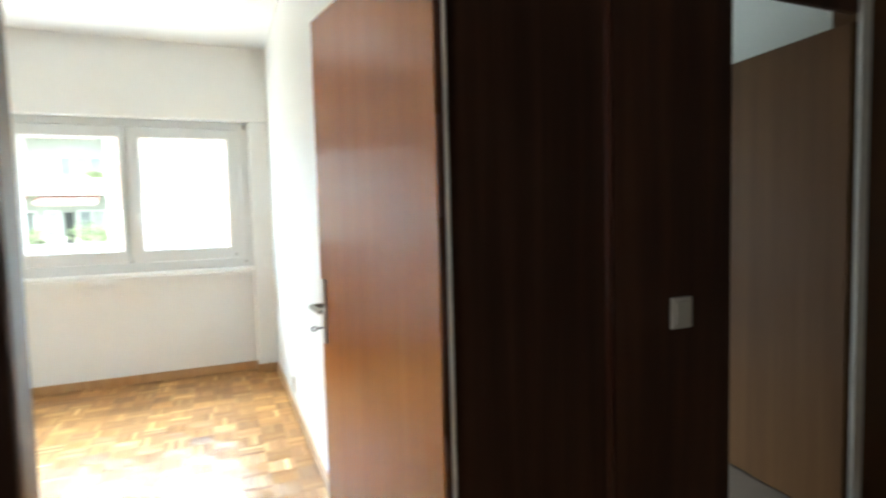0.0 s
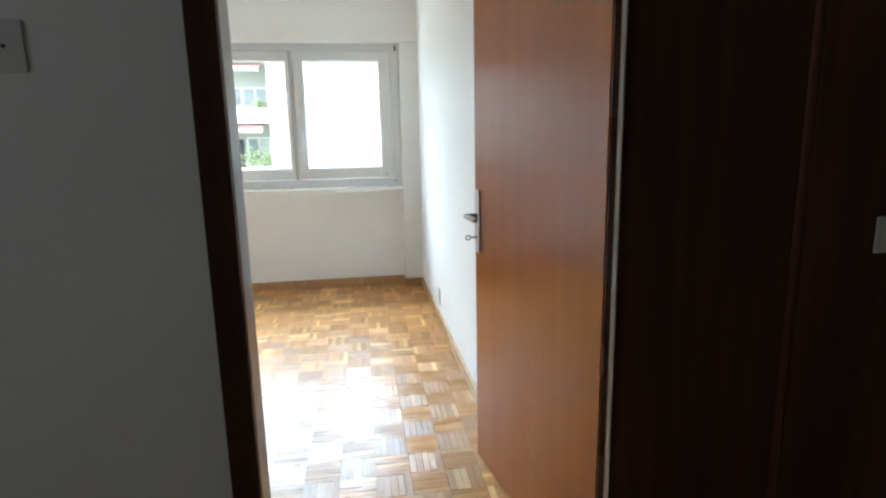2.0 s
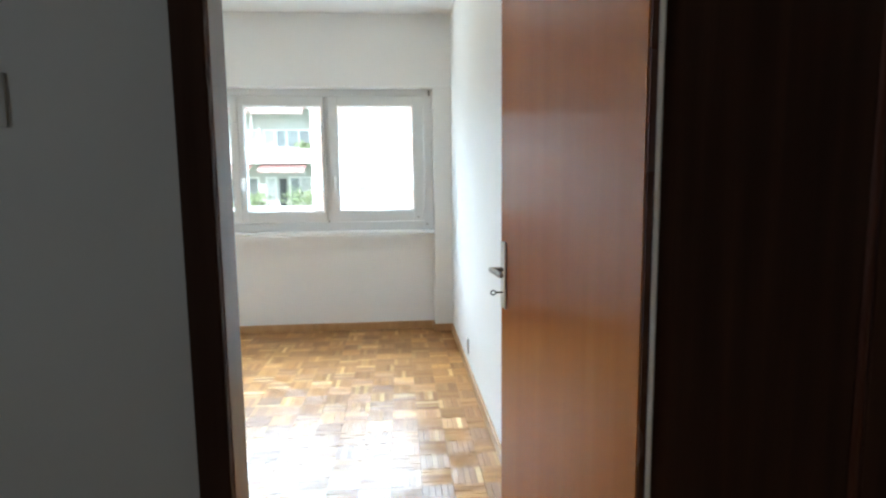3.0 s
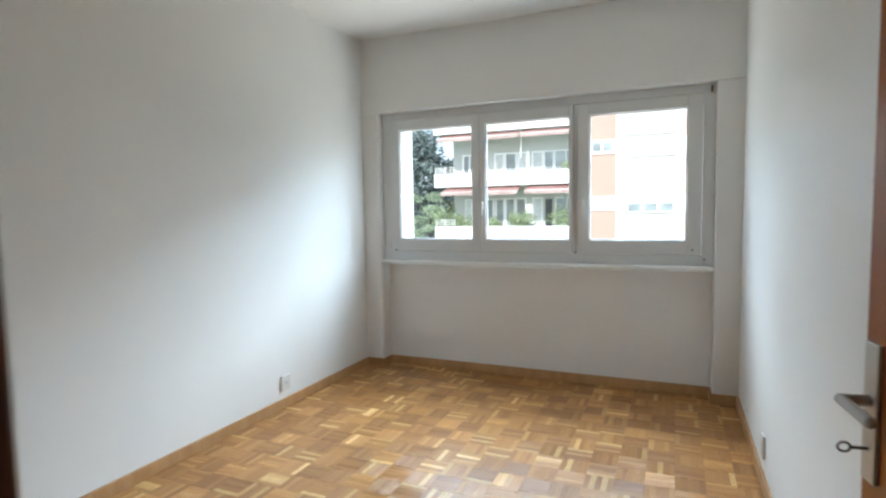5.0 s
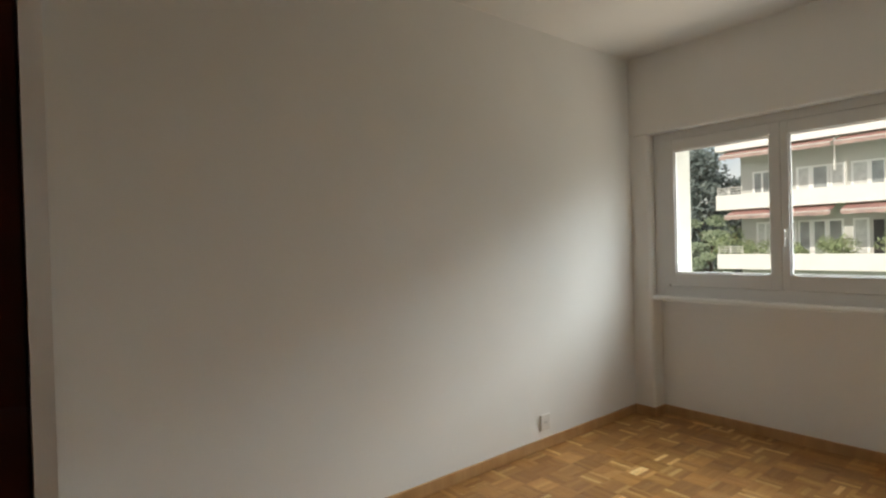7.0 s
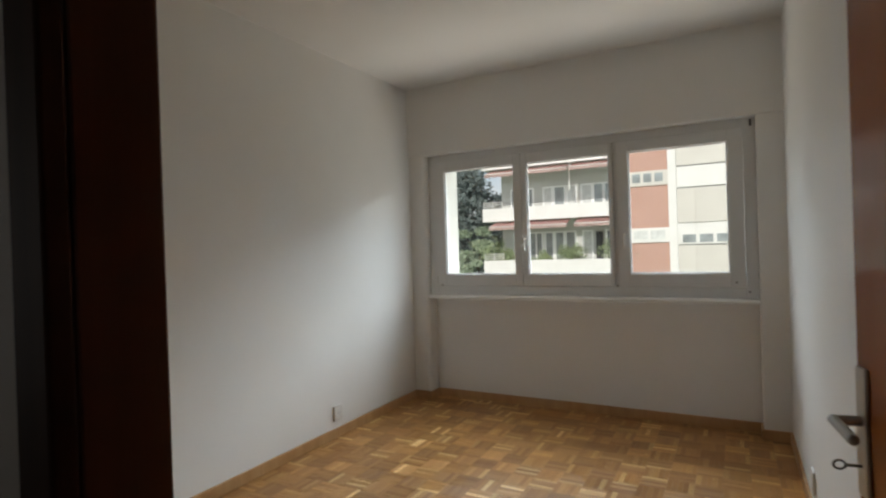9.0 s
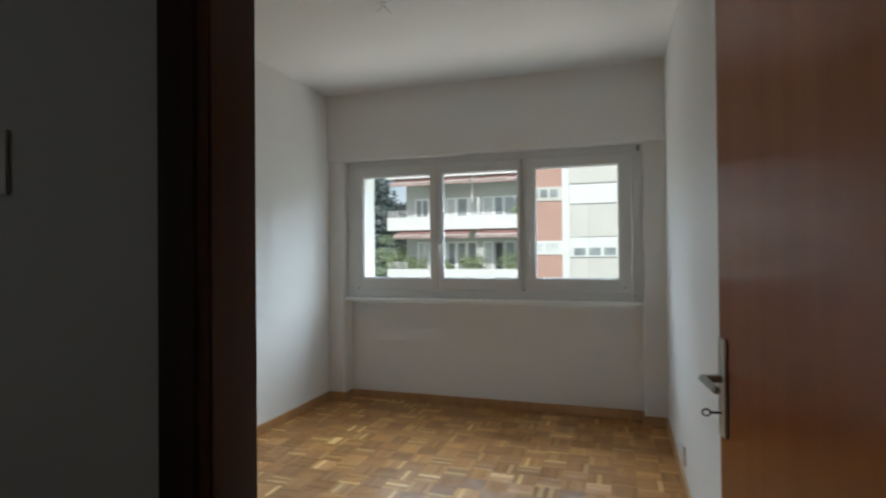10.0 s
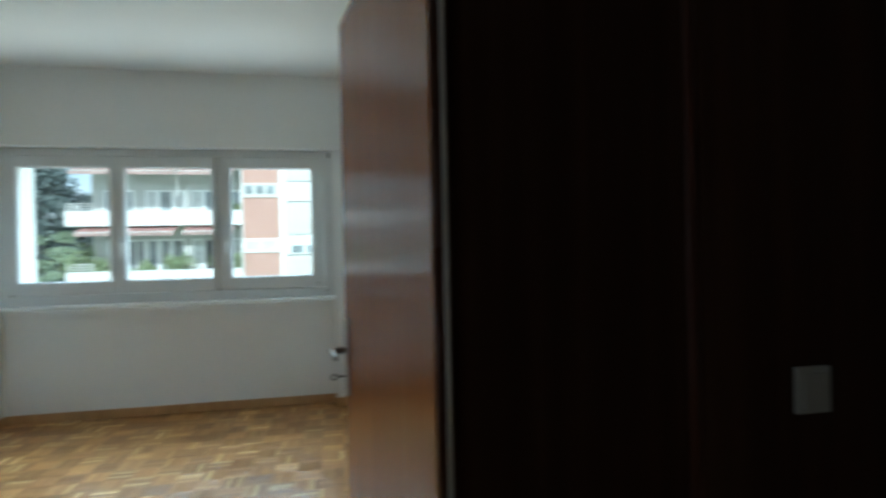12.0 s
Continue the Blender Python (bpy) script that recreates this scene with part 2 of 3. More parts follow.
def rod(bm, p, q, r, seg=12, r2=None):
    p, q = Vector(p), Vector(q)
    d = q - p
    m = Matrix.Translation((p + q) / 2) @ d.to_track_quat('Z', 'Y').to_matrix().to_4x4()
    return bmesh.ops.create_cone(bm, cap_ends=True, segments=seg, radius1=r, radius2=r if r2 is None else r2, depth=d.length, matrix=m)["verts"]


def mesh_of(name, bm, mat):
    me = bpy.data.meshes.new(name)
    bmesh.ops.recalc_face_normals(bm, faces=bm.faces)
    bm.to_mesh(me)
    bm.free()
    me.materials.append(mat)
    return me


def part(name, bm, mat, parent, label=""):
    ob = new(name, mesh_of(name, bm, mat))
    ob.parent = parent
    return tagged(ob, label)


def one(name, bm, mat, label, category, kind="", group=""):
    return tagged(new(name, mesh_of(name, bm, mat)), label, category, group, kind)


def boxes(*specs):
    bm = bmesh.new()
    for s in specs:
        box(bm, *s)
    return bm


def holder(name, label, category, kind="", group="", at=(0, 0, 0)):
    ob = new(name)
    ob.location = at
    ob.empty_display_size = 0.1
    return tagged(ob, label, category, group, kind)


# ---- plan ----
XL, XR = -2.275, 0.53            # the room's side walls
YF, YP, YB0 = 4.86, 4.965, 5.0   # pilaster front, window plane, parapet face
PL, PR = -2.12, 0.373            # inner faces of the pilasters
YO = 5.30                        # outer face of the facade
H = 2.705                        # ceiling
ZL, ZS = 2.112, 0.908            # underside of the lintel, sill
YH = 1.03                        # hall face of the plastered wall
YW = 1.25                        # face of the wood panelling
HX, HY = 0.574, 1.2525             # hinge of the room door

# ---- setting ----
def floor_boards():
    fl = one("floor", boxes((-2.6, 3.6, 1.0, YO, -0.25, -0.008)), SUBFLOOR, "oak mosaic parquet floor with a worn varnish", "floor", "structure")
    return fl


FLOOR = floor_boards()
one("hall_floor", boxes((-2.6, 3.6, -1.6, 1.0, -0.25, 0.0)), OAK, "dark oak floor of the unlit hall", "floor", "structure")
one("ceiling", boxes((-2.6, 3.6, -1.6, YO + 0.0, H, H + 0.3)), CEIL, "plain white painted ceiling", "ceiling", "structure")
one("wall_west", boxes((XL - 0.2, XL, YH + 0.101, YO, -0.008, H)), WALL, "white painted plaster wall with a socket", "wall", "structure")
one("wall_east", boxes((XR, 0.70, 2.06, YO, -0.008, H), (0.66, 0.70, YW + 0.12, 2.06, -0.008, H)), WALL, "white painted plaster wall behind the door", "wall", "structure")
one("wall_south", boxes((-2.6, -0.2518, YH, YH + 0.101, -0.008, H), (-0.2518, 0.592, YH + 0.07, YW, 2.02, H)), WALL, "white wall between the hall and the room", "wall", "structure")
bm = boxes((PL, PR, YB0, YO - 0.02, -0.008, ZS - 0.025))
one("wall_north", bm, WALL, "white parapet wall under the window", "wall", "structure")
bm = bmesh.new()
box(bm, XL, PL, YF, YO, -0.008, ZL)
vert = [e for e in bm.edges if all(abs(v.co.x - PL) < 1e-6 and abs(v.co.y - YF) < 1e-6 for v in e.verts)]
bmesh.ops.bevel(bm, geom=vert, offset=0.03, segments=5, affect='EDGES', profile=0.5)
one("pilaster_west", bm, WALL, "narrow white pilaster beside the window", "pilaster", "structure")
bm = bmesh.new()
box(bm, PR, XR, YF, YO, -0.008, ZL)
vert = [e for e in bm.edges if all(abs(v.co.x - PR) < 1e-6 and abs(v.co.y - YF) < 1e-6 for v in e.verts)]
bmesh.ops.bevel(bm, geom=vert, offset=0.008, segments=2, affect='EDGES', profile=0.5)
one("pilaster_east", bm, WALL, "white pilaster beside the window", "pilaster", "structure")
bm = bmesh.new()
box(bm, XL, XR, YF - 0.012, YO, ZL, H)
low = [e for e in bm.edges if all(abs(v.co.z - ZL) < 1e-6 and abs(v.co.y - YF + 0.012) < 1e-6 for v in e.verts)]
bmesh.ops.bevel(bm, geom=low, offset=0.008, segments=2, affect='EDGES', profile=0.5)
one("lintel", bm, WALL, "white shutter box over the window", "lintel", "structure")
# outer reveal of the facade
one("outer_reveal", boxes((XL, -2.035, YO, YO + 0.01, -0.6, ZL), (-2.12, -2.035, 5.03, YO, ZS, ZL), (0.285, PR, 5.03, YO, ZS, ZL)), CREAM, "cream rendered outer window reveal", "reveal", "structure")

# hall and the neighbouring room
# wall behind the camera, never in view, kept dark to hold back bounce
one("hall_wall_south", boxes((-2.6, 3.6, -1.75, -1.6, 0, H)), BOUNCEGREY, "plain unseen hall wall", "wall", "structure")
# unseen wall; its gap was added to let the hall fill lamp in
one("hall_wall_west", boxes((-2.75, -2.6, -1.75, -0.8, 0, H), (-2.75, -2.6, 0.1, YH + 0.12, 0, H), (-2.75, -2.6, -0.8, 0.1, 0, 0.75), (-2.75, -2.6, -0.8, 0.1, 2.25, H)), WALL, "plain unseen hall wall", "wall", "structure")
one("hall_wall_east", boxes((3.6, 3.75, -1.75, YO, 0, H)), WALL, "plain unseen hall wall", "wall", "structure")
one("neighbour_wall_east", boxes((2.66, 2.80, 1.50, YO, 0, H)), WALL, "pale wall of the neighbouring room", "wall", "structure")
one("neighbour_wall_north", boxes((0.70, 2.66, 5.0, YO, 0, 0.9), (0.70, 2.66, 5.0, YO, 2.1, H), (0.70, 0.95, 5.0, YO, 0.9, 2.1), (2.4, 2.66, 5.0, YO, 0.9, 2.1)), WALL, "window wall of the neighbouring room", "wall", "structure")

# skirting boards
SK, SD = 0.068, 0.016
def skirting(x0, x1, y0, y1):
    bm = bmesh.new()
    box(bm, x0, x1, y0, y1, 0.0, SK, 0.004)
    return one("baseboard", bm, OAK, "varnished oak skirting board", "baseboard", "structure")


skirting(XL, XL + SD, YH + 0.101, YF - SD)
skirting(XL, PL + SD, YF - SD, YF)
skirting(PL, PL + SD, YF, YB0 - SD)
skirting(PL, PR, YB0 - SD, YB0)
skirting(PR - SD, PR, YF, YB0 - SD)
skirting(PR - SD, XR, YF - SD, YF)
skirting(XR - SD, XR, 2.08, YF - SD)


# ---- window ----
def window():
    w = holder("window_1", "white three-sash window over the sill", "window", "structure")
    y0, y1 = YP - 0.045, YP + 0.035
    zb, zt = ZS, ZL
    def bar(name, x0, x1, z0, z1, a=y0, b=y1, parent=w, bev=0.004, mat=FRAME):
        bm = bmesh.new()
        box(bm, x0, x1, a, b, z0, z1, bev)
        return part(name, bm, mat, parent)
    fw = 0.075
    bar("frame_stile", PL, PL + fw, zb, zt)
    bar("frame_stile", PR - fw, PR, zb, zt)
    bar("frame_head", PL + fw, PR - fw, zt - 0.06, zt)
    bar("frame_foot", PL + fw, PR - fw, zb, zb + 0.075)
    bar("mullion", -0.545, -0.520, zb + 0.075, zt - 0.06, y0 + 0.01)
    gz0, gz1 = 1.080, 1.967
    panes = ((-1.958, -1.322, PL + fw + 0.003, -1.262), (-1.215, -0.572, -1.259, -0.547), (-0.437, 0.205, -0.517, PR - fw - 0.003))
    for k, (g0, g1, s0, s1) in enumerate(panes):
        sash = holder("sash", "white window sash", "")
        sash.parent = w
        del sash["label"]
        ya, yb = y0 - 0.014, y0 + 0.045
        sz0, sz1 = zb + 0.078, zt - 0.063
        for nm, q in (("stile", (s0, g0, sz0, sz1)), ("stile", (g1, s1, sz0, sz1)), ("top_rail", (g0, g1, gz1, sz1)), ("bottom_rail", (g0, g1, sz0, gz0))):
            bar(nm, *q, ya, yb, sash, 0.004)
        bd = 0.009
        for q in ((g0, g0 + bd, gz0, gz1), (g1 - bd, g1, gz0, gz1), (g0 + bd, g1 - bd, gz1 - bd, gz1), (g0 + bd, g1 - bd, gz0, gz0 + bd)):
            bar("glazing_bead", *q, ya + 0.012, ya + 0.03, sash, 0.002)
        bm = bmesh.new()
        box(bm, g0 + 0.002, g1 - 0.002, ya + 0.034, ya + 0.040, gz0 + 0.002, gz1 - 0.002)
        pane = part("pane", bm, GLASS, sash, "clear glass pane")
        pane.visible_shadow = False
        for zz in (sz0 + 0.02, sz1 - 0.07):
            if k != 1:
                hx = s0 - 0.006 if k == 0 else s1 + 0.002
                bm = bmesh.new()
                rod(bm, (hx, ya - 0.004, zz), (hx, ya - 0.004, zz + 0.055), 0.006, 10)
                part("hinge_cap", bm, FRAME, sash)
    for hx in (-1.238, -0.476):
        bm = bmesh.new()
        box(bm, hx - 0.013, hx + 0.013, y0 - 0.024, y0 - 0.0135, 1.31, 1.38, 0.003)
        rod(bm, (hx, y0 - 0.014, 1.362), (hx, y0 - 0.052, 1.362), 0.008)
        box(bm, hx - 0.009, hx + 0.009, y0 - 0.060, y0 - 0.046, 1.262, 1.372, 0.004)
        part("window_handle", bm, SWITCH, w, "white lever window handle")
    bm = bmesh.new()
    box(bm, PL + 0.001, PR - 0.001, YP - 0.108, YP + 0.03, ZS - 0.030, ZS + 0.001, 0.010)
    part("window_sill", bm, SILL, w, "narrow white painted sill")
    bm = bmesh.new()
    box(bm, PR - 0.036, PR - 0.022, y0 - 0.008, y0 - 0.0005, 2.055, 2.098, 0.002)
    part("strap_slot", bm, CORD, w, "dark slot of the shutter strap")
    for bx, bz in ((-0.532, 0.990), (0.24, 1.018), (0.315, 0.955), (-2.0, 0.99)):
        bm = bmesh.new()
        rod(bm, (bx, y0 - 0.020, bz), (bx, y0 + 0.002, bz), 0.009, 10)
        part("screw_cap", bm, WIRE, w)


window()


# ---- room door and its frame ----
def lever_set(parent, x, side):
    """Back plate, lever and key on one face of the leaf; x from the hinge, y away from the face."""
    s = side
    f = -0.0 if s < 0 else 0.042
    bm = bmesh.new()
    ya, yb = sorted((f, f + s * 0.008))
    box(bm, x - 0.020, x + 0.020, ya, yb, 0.850, 1.082, 0.003)
    plate = part("back_plate", bm, ALU, parent, "narrow metal back plate")
    bm = bmesh.new()
    z = 0.986
    rod(bm, (x, f + s * 0.005, z), (x, f + s * 0.050, z), 0.0095)
    rod(bm, (x + 0.004, f + s * 0.048, z), (x - 0.092, f + s * 0.052, z - 0.004), 0.0095)
    bmesh.ops.create_uvsphere(bm, u_segments=12, v_segments=8, radius=0.0095, matrix=Matrix.Translation((x - 0.092, f + s * 0.052, z - 0.004)))
    part("lever", bm, STEEL, parent, "round metal lever")
    if s < 0:
        bm = bmesh.new()
        z = 0.906
        rod(bm, (x, f + s * 0.005, z), (x, f + s * 0.034, z), 0.003, 8)
        ring = [(x, f + s * (0.042 + 0.0095 * math.cos(a)), z + 0.008 * math.sin(a)) for a in [k * math.tau / 14 for k in range(14)]]
        for a, c in zip(ring, ring[1:] + ring[:1]):
            rod(bm, a, c, 0.0022, 6)
        part("key", bm, KEY, parent, "small steel key in the lock")
    return plate


def door(name, label, hinge, degrees, leaf):
    d = holder(name, label, "door", "structure")
    bm = bmesh.new()
    box(bm, 0.0, 0.795, 0.0, 0.042, 0.008, 1.992, 0.002)
    part("leaf", bm, leaf, d)
    lever_set(d, 0.764, -1)
    lever_set(d, 0.764, 1) if name == "door_1" else None
    for z in (0.25, 1.75):
        bm = bmesh.new()
        rod(bm, (-0.004, 0.046, z - 0.05), (-0.004, 0.046, z + 0.05), 0.007, 10)
        part("hinge", bm, STEEL, d)
    d.matrix_world = pose(*hinge, 0.0, 0, 0, degrees)
    return d


ANG = math.degrees(math.atan2(2.032 - HY, 0.428 - HX))
# the hall face of the leaf looks west when the leaf stands open: mirror the build by turning it about its upright edge
def place_leaf(d, hinge, ang):
    d.matrix_world = Matrix.Translation((*hinge, 0)) @ Matrix.Rotation(radians(ang), 4, 'Z') @ Matrix.Diagonal((1, -1, 1, 1))


d1 = door("door_1", "orange-brown veneered room door standing open, key in its lock", (HX, HY), 0, LEAF)
place_leaf(d1, (HX, HY), ANG)
d2 = door("door_2", "brown veneered door of the next room standing open", (2.345, 1.376), 0, BROWN)
place_leaf(d2, (2.345, 1.376), 82)


def door_frame():
    f = holder("door_frame_1", "dark mahogany door frame with a pale seal", "door frame", "structure")
    # lock side: casing towards the hall, polished lining, rebate and pale seal
    bm = bmesh.new()
    box(bm, -0.251, -0.2015, YH - 0.016, YH + 0.004, 0.0, 2.09, 0.003)
    part("casing", bm, DARK, f)
    bm = bmesh.new()
    box(bm, -0.2515, -0.2015, YH + 0.0045, YH + 0.080, 0.0, 2.05, 0.003)
    part("lining", bm, POLISH, f)
    bm = bmesh.new()
    box(bm, -0.2515, -0.236, YH + 0.0805, YH + 0.092, 0.0, 2.05, 0.001)
    part("rebate", bm, JAMB, f)
    bm = bmesh.new()
    foot = [(-0.2515, YH + 0.0925), (-0.233, YH + 0.0925), (-0.240, YH + 0.1005), (-0.2515, YH + 0.1005)]
    low = [bm.verts.new((x, y, 0.0)) for x, y in foot]
    top = [bm.verts.new((x, y, 2.05)) for x, y in foot]
    bm.faces.new(low[::-1]), bm.faces.new(top)
    for i in range(4):
        bm.faces.new((low[i], low[(i + 1) % 4], top[(i + 1) % 4], top[i]))
    part("seal", bm, SEAL, f, "pale seal along the rebate")
    # hinge side
    bm = bmesh.new()
    box(bm, 0.577, 0.5930, YW - 0.004, YW + 0.10, 0.0, 2.05, 0.002)
    part("lining", bm, JAMB, f)
    bm = bmesh.new()
    box(bm, 0.5935, 0.6000, YW - 0.018, YW + 0.10, 0.0, 2.70, 0.003)
    part("seal", bm, SEAL, f, "pale cover strip")
    bm = bmesh.new()
    box(bm, -0.2515, 0.592, YH + 0.06, YW - 0.005, 2.05, 2.10, 0.003)
    part("head", bm, DARK, f)


door_frame()


def panelling():
    w = holder("wall_panelling", "dark mahogany wood panelling beside the door", "panelling", "structure")
    for x0, x1 in ((0.606, 1.071), (1.099, 1.557)):
        bm = bmesh.new()
        box(bm, x0, x1, YW, YW + 0.12, 0.0, H - 0.002, 0.006)
        part("panel", bm, DARK, w)
    bm = bmesh.new()
    rod(bm, (1.085, YW + 0.012, 0.0), (1.085, YW + 0.012, H - 0.002), 0.0155, 20)
    part("cover_moulding", bm, REDDISH, w, "reddish half-round moulding")
    bm = boxes((1.558, 2.357, 1.36, 1.385, 2.02, H - 0.002))
    part("header", bm, DARK, w)
    bm = boxes((2.416, 3.6, 1.36, 1.49, 0.0, H - 0.002))
    part("panel", bm, BROWN, w)
    bm = boxes((1.512, 1.557, YW + 0.1205, 1.49, 0.0, H - 0.002))
    part("return_panel", bm, DARK, w)
    bm = boxes((2.358, 2.415, 1.346, 1.362, 0.0, H - 0.002))
    part("seal", bm, SEAL, w, "pale cover strip")


panelling()


# ---- small fittings ----
def wall_plate(name, label, category, m, w, h, d, extra):
    """A plate in the local xz plane that looks along -y."""
    p = holder(name, label, category)
    bm = bmesh.new()
    box(bm, -w / 2, w / 2, -d, 0, -h / 2, h / 2, min(0.004, d * 0.4))
    part("cover_plate", bm, extra[0], p)
    for nm, mat, shapes in extra[1:]:
        for s in shapes:
            bm = bmesh.new()
            if len(s) == 3:
                rod(bm, (s[0], -d - 0.0012, s[1]), (s[0], -d + 0.004, s[1]), s[2], 12)
            else:
                box(bm, s[0], s[1], -d - s[4], -d + 0.003, s[2], s[3], 0.001)
            part(nm, bm, mat, p)
    p.matrix_world = m
    return p


wall_plate("light_switch", "white rocker light switch on the dark panelling", "switch", pose(1.343, YW, 0.9935, 0, 0, 0), 0.082, 0.095, 0.010,
           (SWITCH, ("rocker", SWITCH, [(-0.026, 0.026, -0.034, 0.034, 0.004)])))
wall_plate("wall_outlet", "flat grey outlet plate with four holes on the hall wall", "outlet", pose(-0.527, YH, 1.402, 0, 0, 0), 0.076, 0.078, 0.004,
           (BEIGE, ("contact_hole", BLACK, [(-0.009, 0, 0.0032), (0.009, 0, 0.0032), (0, 0.009, 0.0028), (0, -0.009, 0.0034)])))
wall_plate("socket_outlet", "white surface-mounted socket above the skirting", "socket", pose(XL, 3.785, 0.170, 0, 0, 90), 0.088, 0.100, 0.014,
           (SWITCH, ("socket_face", BEIGE, [(-0.030, 0.030, -0.026, 0.026, 0.001)]), ("contact_hole", BLACK, [(-0.009, 0.003, 0.003), (0.009, 0.003, 0.003), (0.0, -0.003, 0.003)])))
wall_plate("socket_outlet", "white flush socket low on the wall by the door", "socket", pose(XR, 3.78, 0.185, 0, 0, -90), 0.070, 0.110, 0.012,
           (SWITCH, ("socket_face", BEIGE, [(-0.022, 0.022, -0.035, 0.035, 0.001)])))


def lamp_wires():
    c = holder("ceiling_outlet", "bare lamp wires hanging from the ceiling outlet", "lamp outlet", "", "", (-1.05, 3.36, H))
    bm = bmesh.new()
    rod(bm, (0, 0, -0.006), (0, 0, 0), 0.022, 20)
    part("ceiling_rose", bm, SWITCH, c)
    for k, (dx, dy, dz) in enumerate(((-0.04, 0.0, -0.028), (0.045, 0.01, -0.05), (0.02, -0.035, -0.03))):
        bm = bmesh.new()
        pts = [Vector((dx * s, dy * s, -0.01 + dz * s ** 1.8 - 0.01 * math.sin(3 * s))) for s in (0, 0.25, 0.5, 0.75, 1.0)]
        for a, b in zip(pts, pts[1:]):
            rod(bm, a, b, 0.0019, 6)
        part("wire", bm, WIRE, c)


lamp_wires()


# ---- outside ----
GZ = -4.2
one("ground", boxes((-400, 400, YO + 0.3, 900, GZ - 0.5, GZ)), GRASS, "lawn between the houses", "ground", "structure")
one("own_house", boxes((-14, XL - 0.2, 4.9, YO, GZ, 12), (3.75, 14, 4.9, YO, GZ, 12), (XL - 0.2, 3.75, 4.9, YO, H + 0.3, 12), (XL - 0.2, 3.75, 4.9, YO, GZ, -0.25),
                        (-14, 14, -8, 4.9, H + 0.3, 3.4), (-14, 14, -8.2, -8, GZ, 3.4)), FACADE, "white rendered facade of the own house", "house", "structure")
YB = 33.0


def apartment_house():
    h = holder("apartment_building", "apartment house with white balconies, red striped awnings and brick bays", "house", "", "", (0, YB, GZ))
    O = Matrix.Translation((0, -YB, -GZ))
    def add(name, mat, specs, parent=h, label="", bev=0.0):
        bm = bmesh.new()
        for s in specs:
            box(bm, *s, bev)
        bm.transform(O)
        return part(name, bm, mat, parent, label)
    x0, x1 = -14.22, -5.08
    wy = 34.5
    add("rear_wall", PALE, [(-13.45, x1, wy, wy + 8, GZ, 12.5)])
    add("side_pier", FACADE, [(x1, x1 + 0.06, YB + 0.1, wy + 8, GZ, 12.5)])
    step = 3.35
    for k in range(-1, 4):
        z = -0.54 + step * k
        add("balcony", FACADE, [(x0, x1, YB, YB + 0.14, z, z + 0.85), (x0, x0 + 0.14, YB + 0.14, wy, z, z + 0.85), (x0 + 0.14, x1, YB + 0.14, wy, z, z + 0.16)], bev=0.01)
    for k in (0, 1, 2):
        z = -0.54 + step * k + 0.85
        for j in range(3):
            bm = bmesh.new()
            rod(bm, (x0 + 0.07, YB + 0.1, z + 0.12 + 0.14 * j), (x0 + 0.07, wy - 0.05, z + 0.12 + 0.14 * j), 0.022, 6)
            rod(bm, (x0 + 0.07, YB + 0.1, z + 0.12 + 0.14 * j), (x0 + 1.35, YB + 0.1, z + 0.12 + 0.14 * j), 0.022, 6)
            bm.transform(O)
            part("handrail", bm, FACADE, h)
        for px in (x0 + 0.07, x0 + 0.7, x0 + 1.35):
            bm = bmesh.new()
            rod(bm, (px, YB + 0.1, z), (px, YB + 0.1, z + 0.44), 0.025, 6)
            bm.transform(O)
            part("rail_post", bm, FACADE, h)
    # awnings hang below the balcony above
    for k in (0, 1, 2):
        zt = 2.79 + step * k
        for a0, a1 in ((-13.5, -8.52), (-8.10, -5.38)) if k == 0 else ((-13.72, -8.46), (-8.32, -5.36)):
            n = max(8, int((a1 - a0) / 0.22))
            slope = ((YB + 0.45, zt), (YB - 0.62, zt - 0.34))
            skirt = ((YB - 0.628, zt - 0.345), (YB - 0.640, zt - 0.52))
            aw = None
            for nm, prof, mat in (("awning", slope, AWNING), ("valance", skirt, VALANCE)):
                bm = bmesh.new()
                prev = None
                for i in range(n + 1):
                    x = a0 + (a1 - a0) * i / n
                    sag = 0.05 * (i % 2) if nm == "valance" else 0.0
                    row = [bm.verts.new((x, y, z - (sag if j else 0))) for j, (y, z) in enumerate(prof)]
                    if prev:
                        bm.faces.new((prev[0], row[0], row[1], prev[1]))
                    prev = row
                bmesh.ops.solidify(bm, geom=bm.faces[:], thickness=0.02)
                bm.transform(O)
                if aw is None:
                    aw = part(nm, bm, mat, h, "red and white striped awning")
                else:
                    part(nm, bm, mat, aw, "pale scalloped valance")
            add("front_bar", FACADE, [(a0, a1, YB - 0.655, YB - 0.625, zt - 0.365, zt - 0.325)], aw)
            # dark strip put in for the shade under the balcony slab
            add("cassette", GROOVE_SHADE, [(a0, a1, YB + 0.05, YB + 0.25, zt + 0.005, zt + 0.075)], aw)
    # glazing of the flats behind the balconies
    def opening(xa, xb, za, zb, glass=FARGLASS, y=wy, f=0.10):
        wdw = add("window", WHITEF, [(xa - f, xa, y - 0.06, y + 0.02, za, zb), (xb, xb + f, y - 0.06, y + 0.02, za, zb), (xa, xb, y - 0.06, y + 0.02, zb - f, zb), (xa, xb, y - 0.06, y + 0.02, za, za + f)])
        add("pane", glass, [(xa, xb, y - 0.02, y - 0.005, za + f, zb - f)], wdw)
        if xb - xa > 0.7:
            add("glazing_post", WHITEF, [((xa + xb) / 2 - 0.04, (xa + xb) / 2 + 0.04, y - 0.055, y - 0.021, za + f, zb - f)], wdw)
    fl = FARGLASS
    cu = CURTAIN
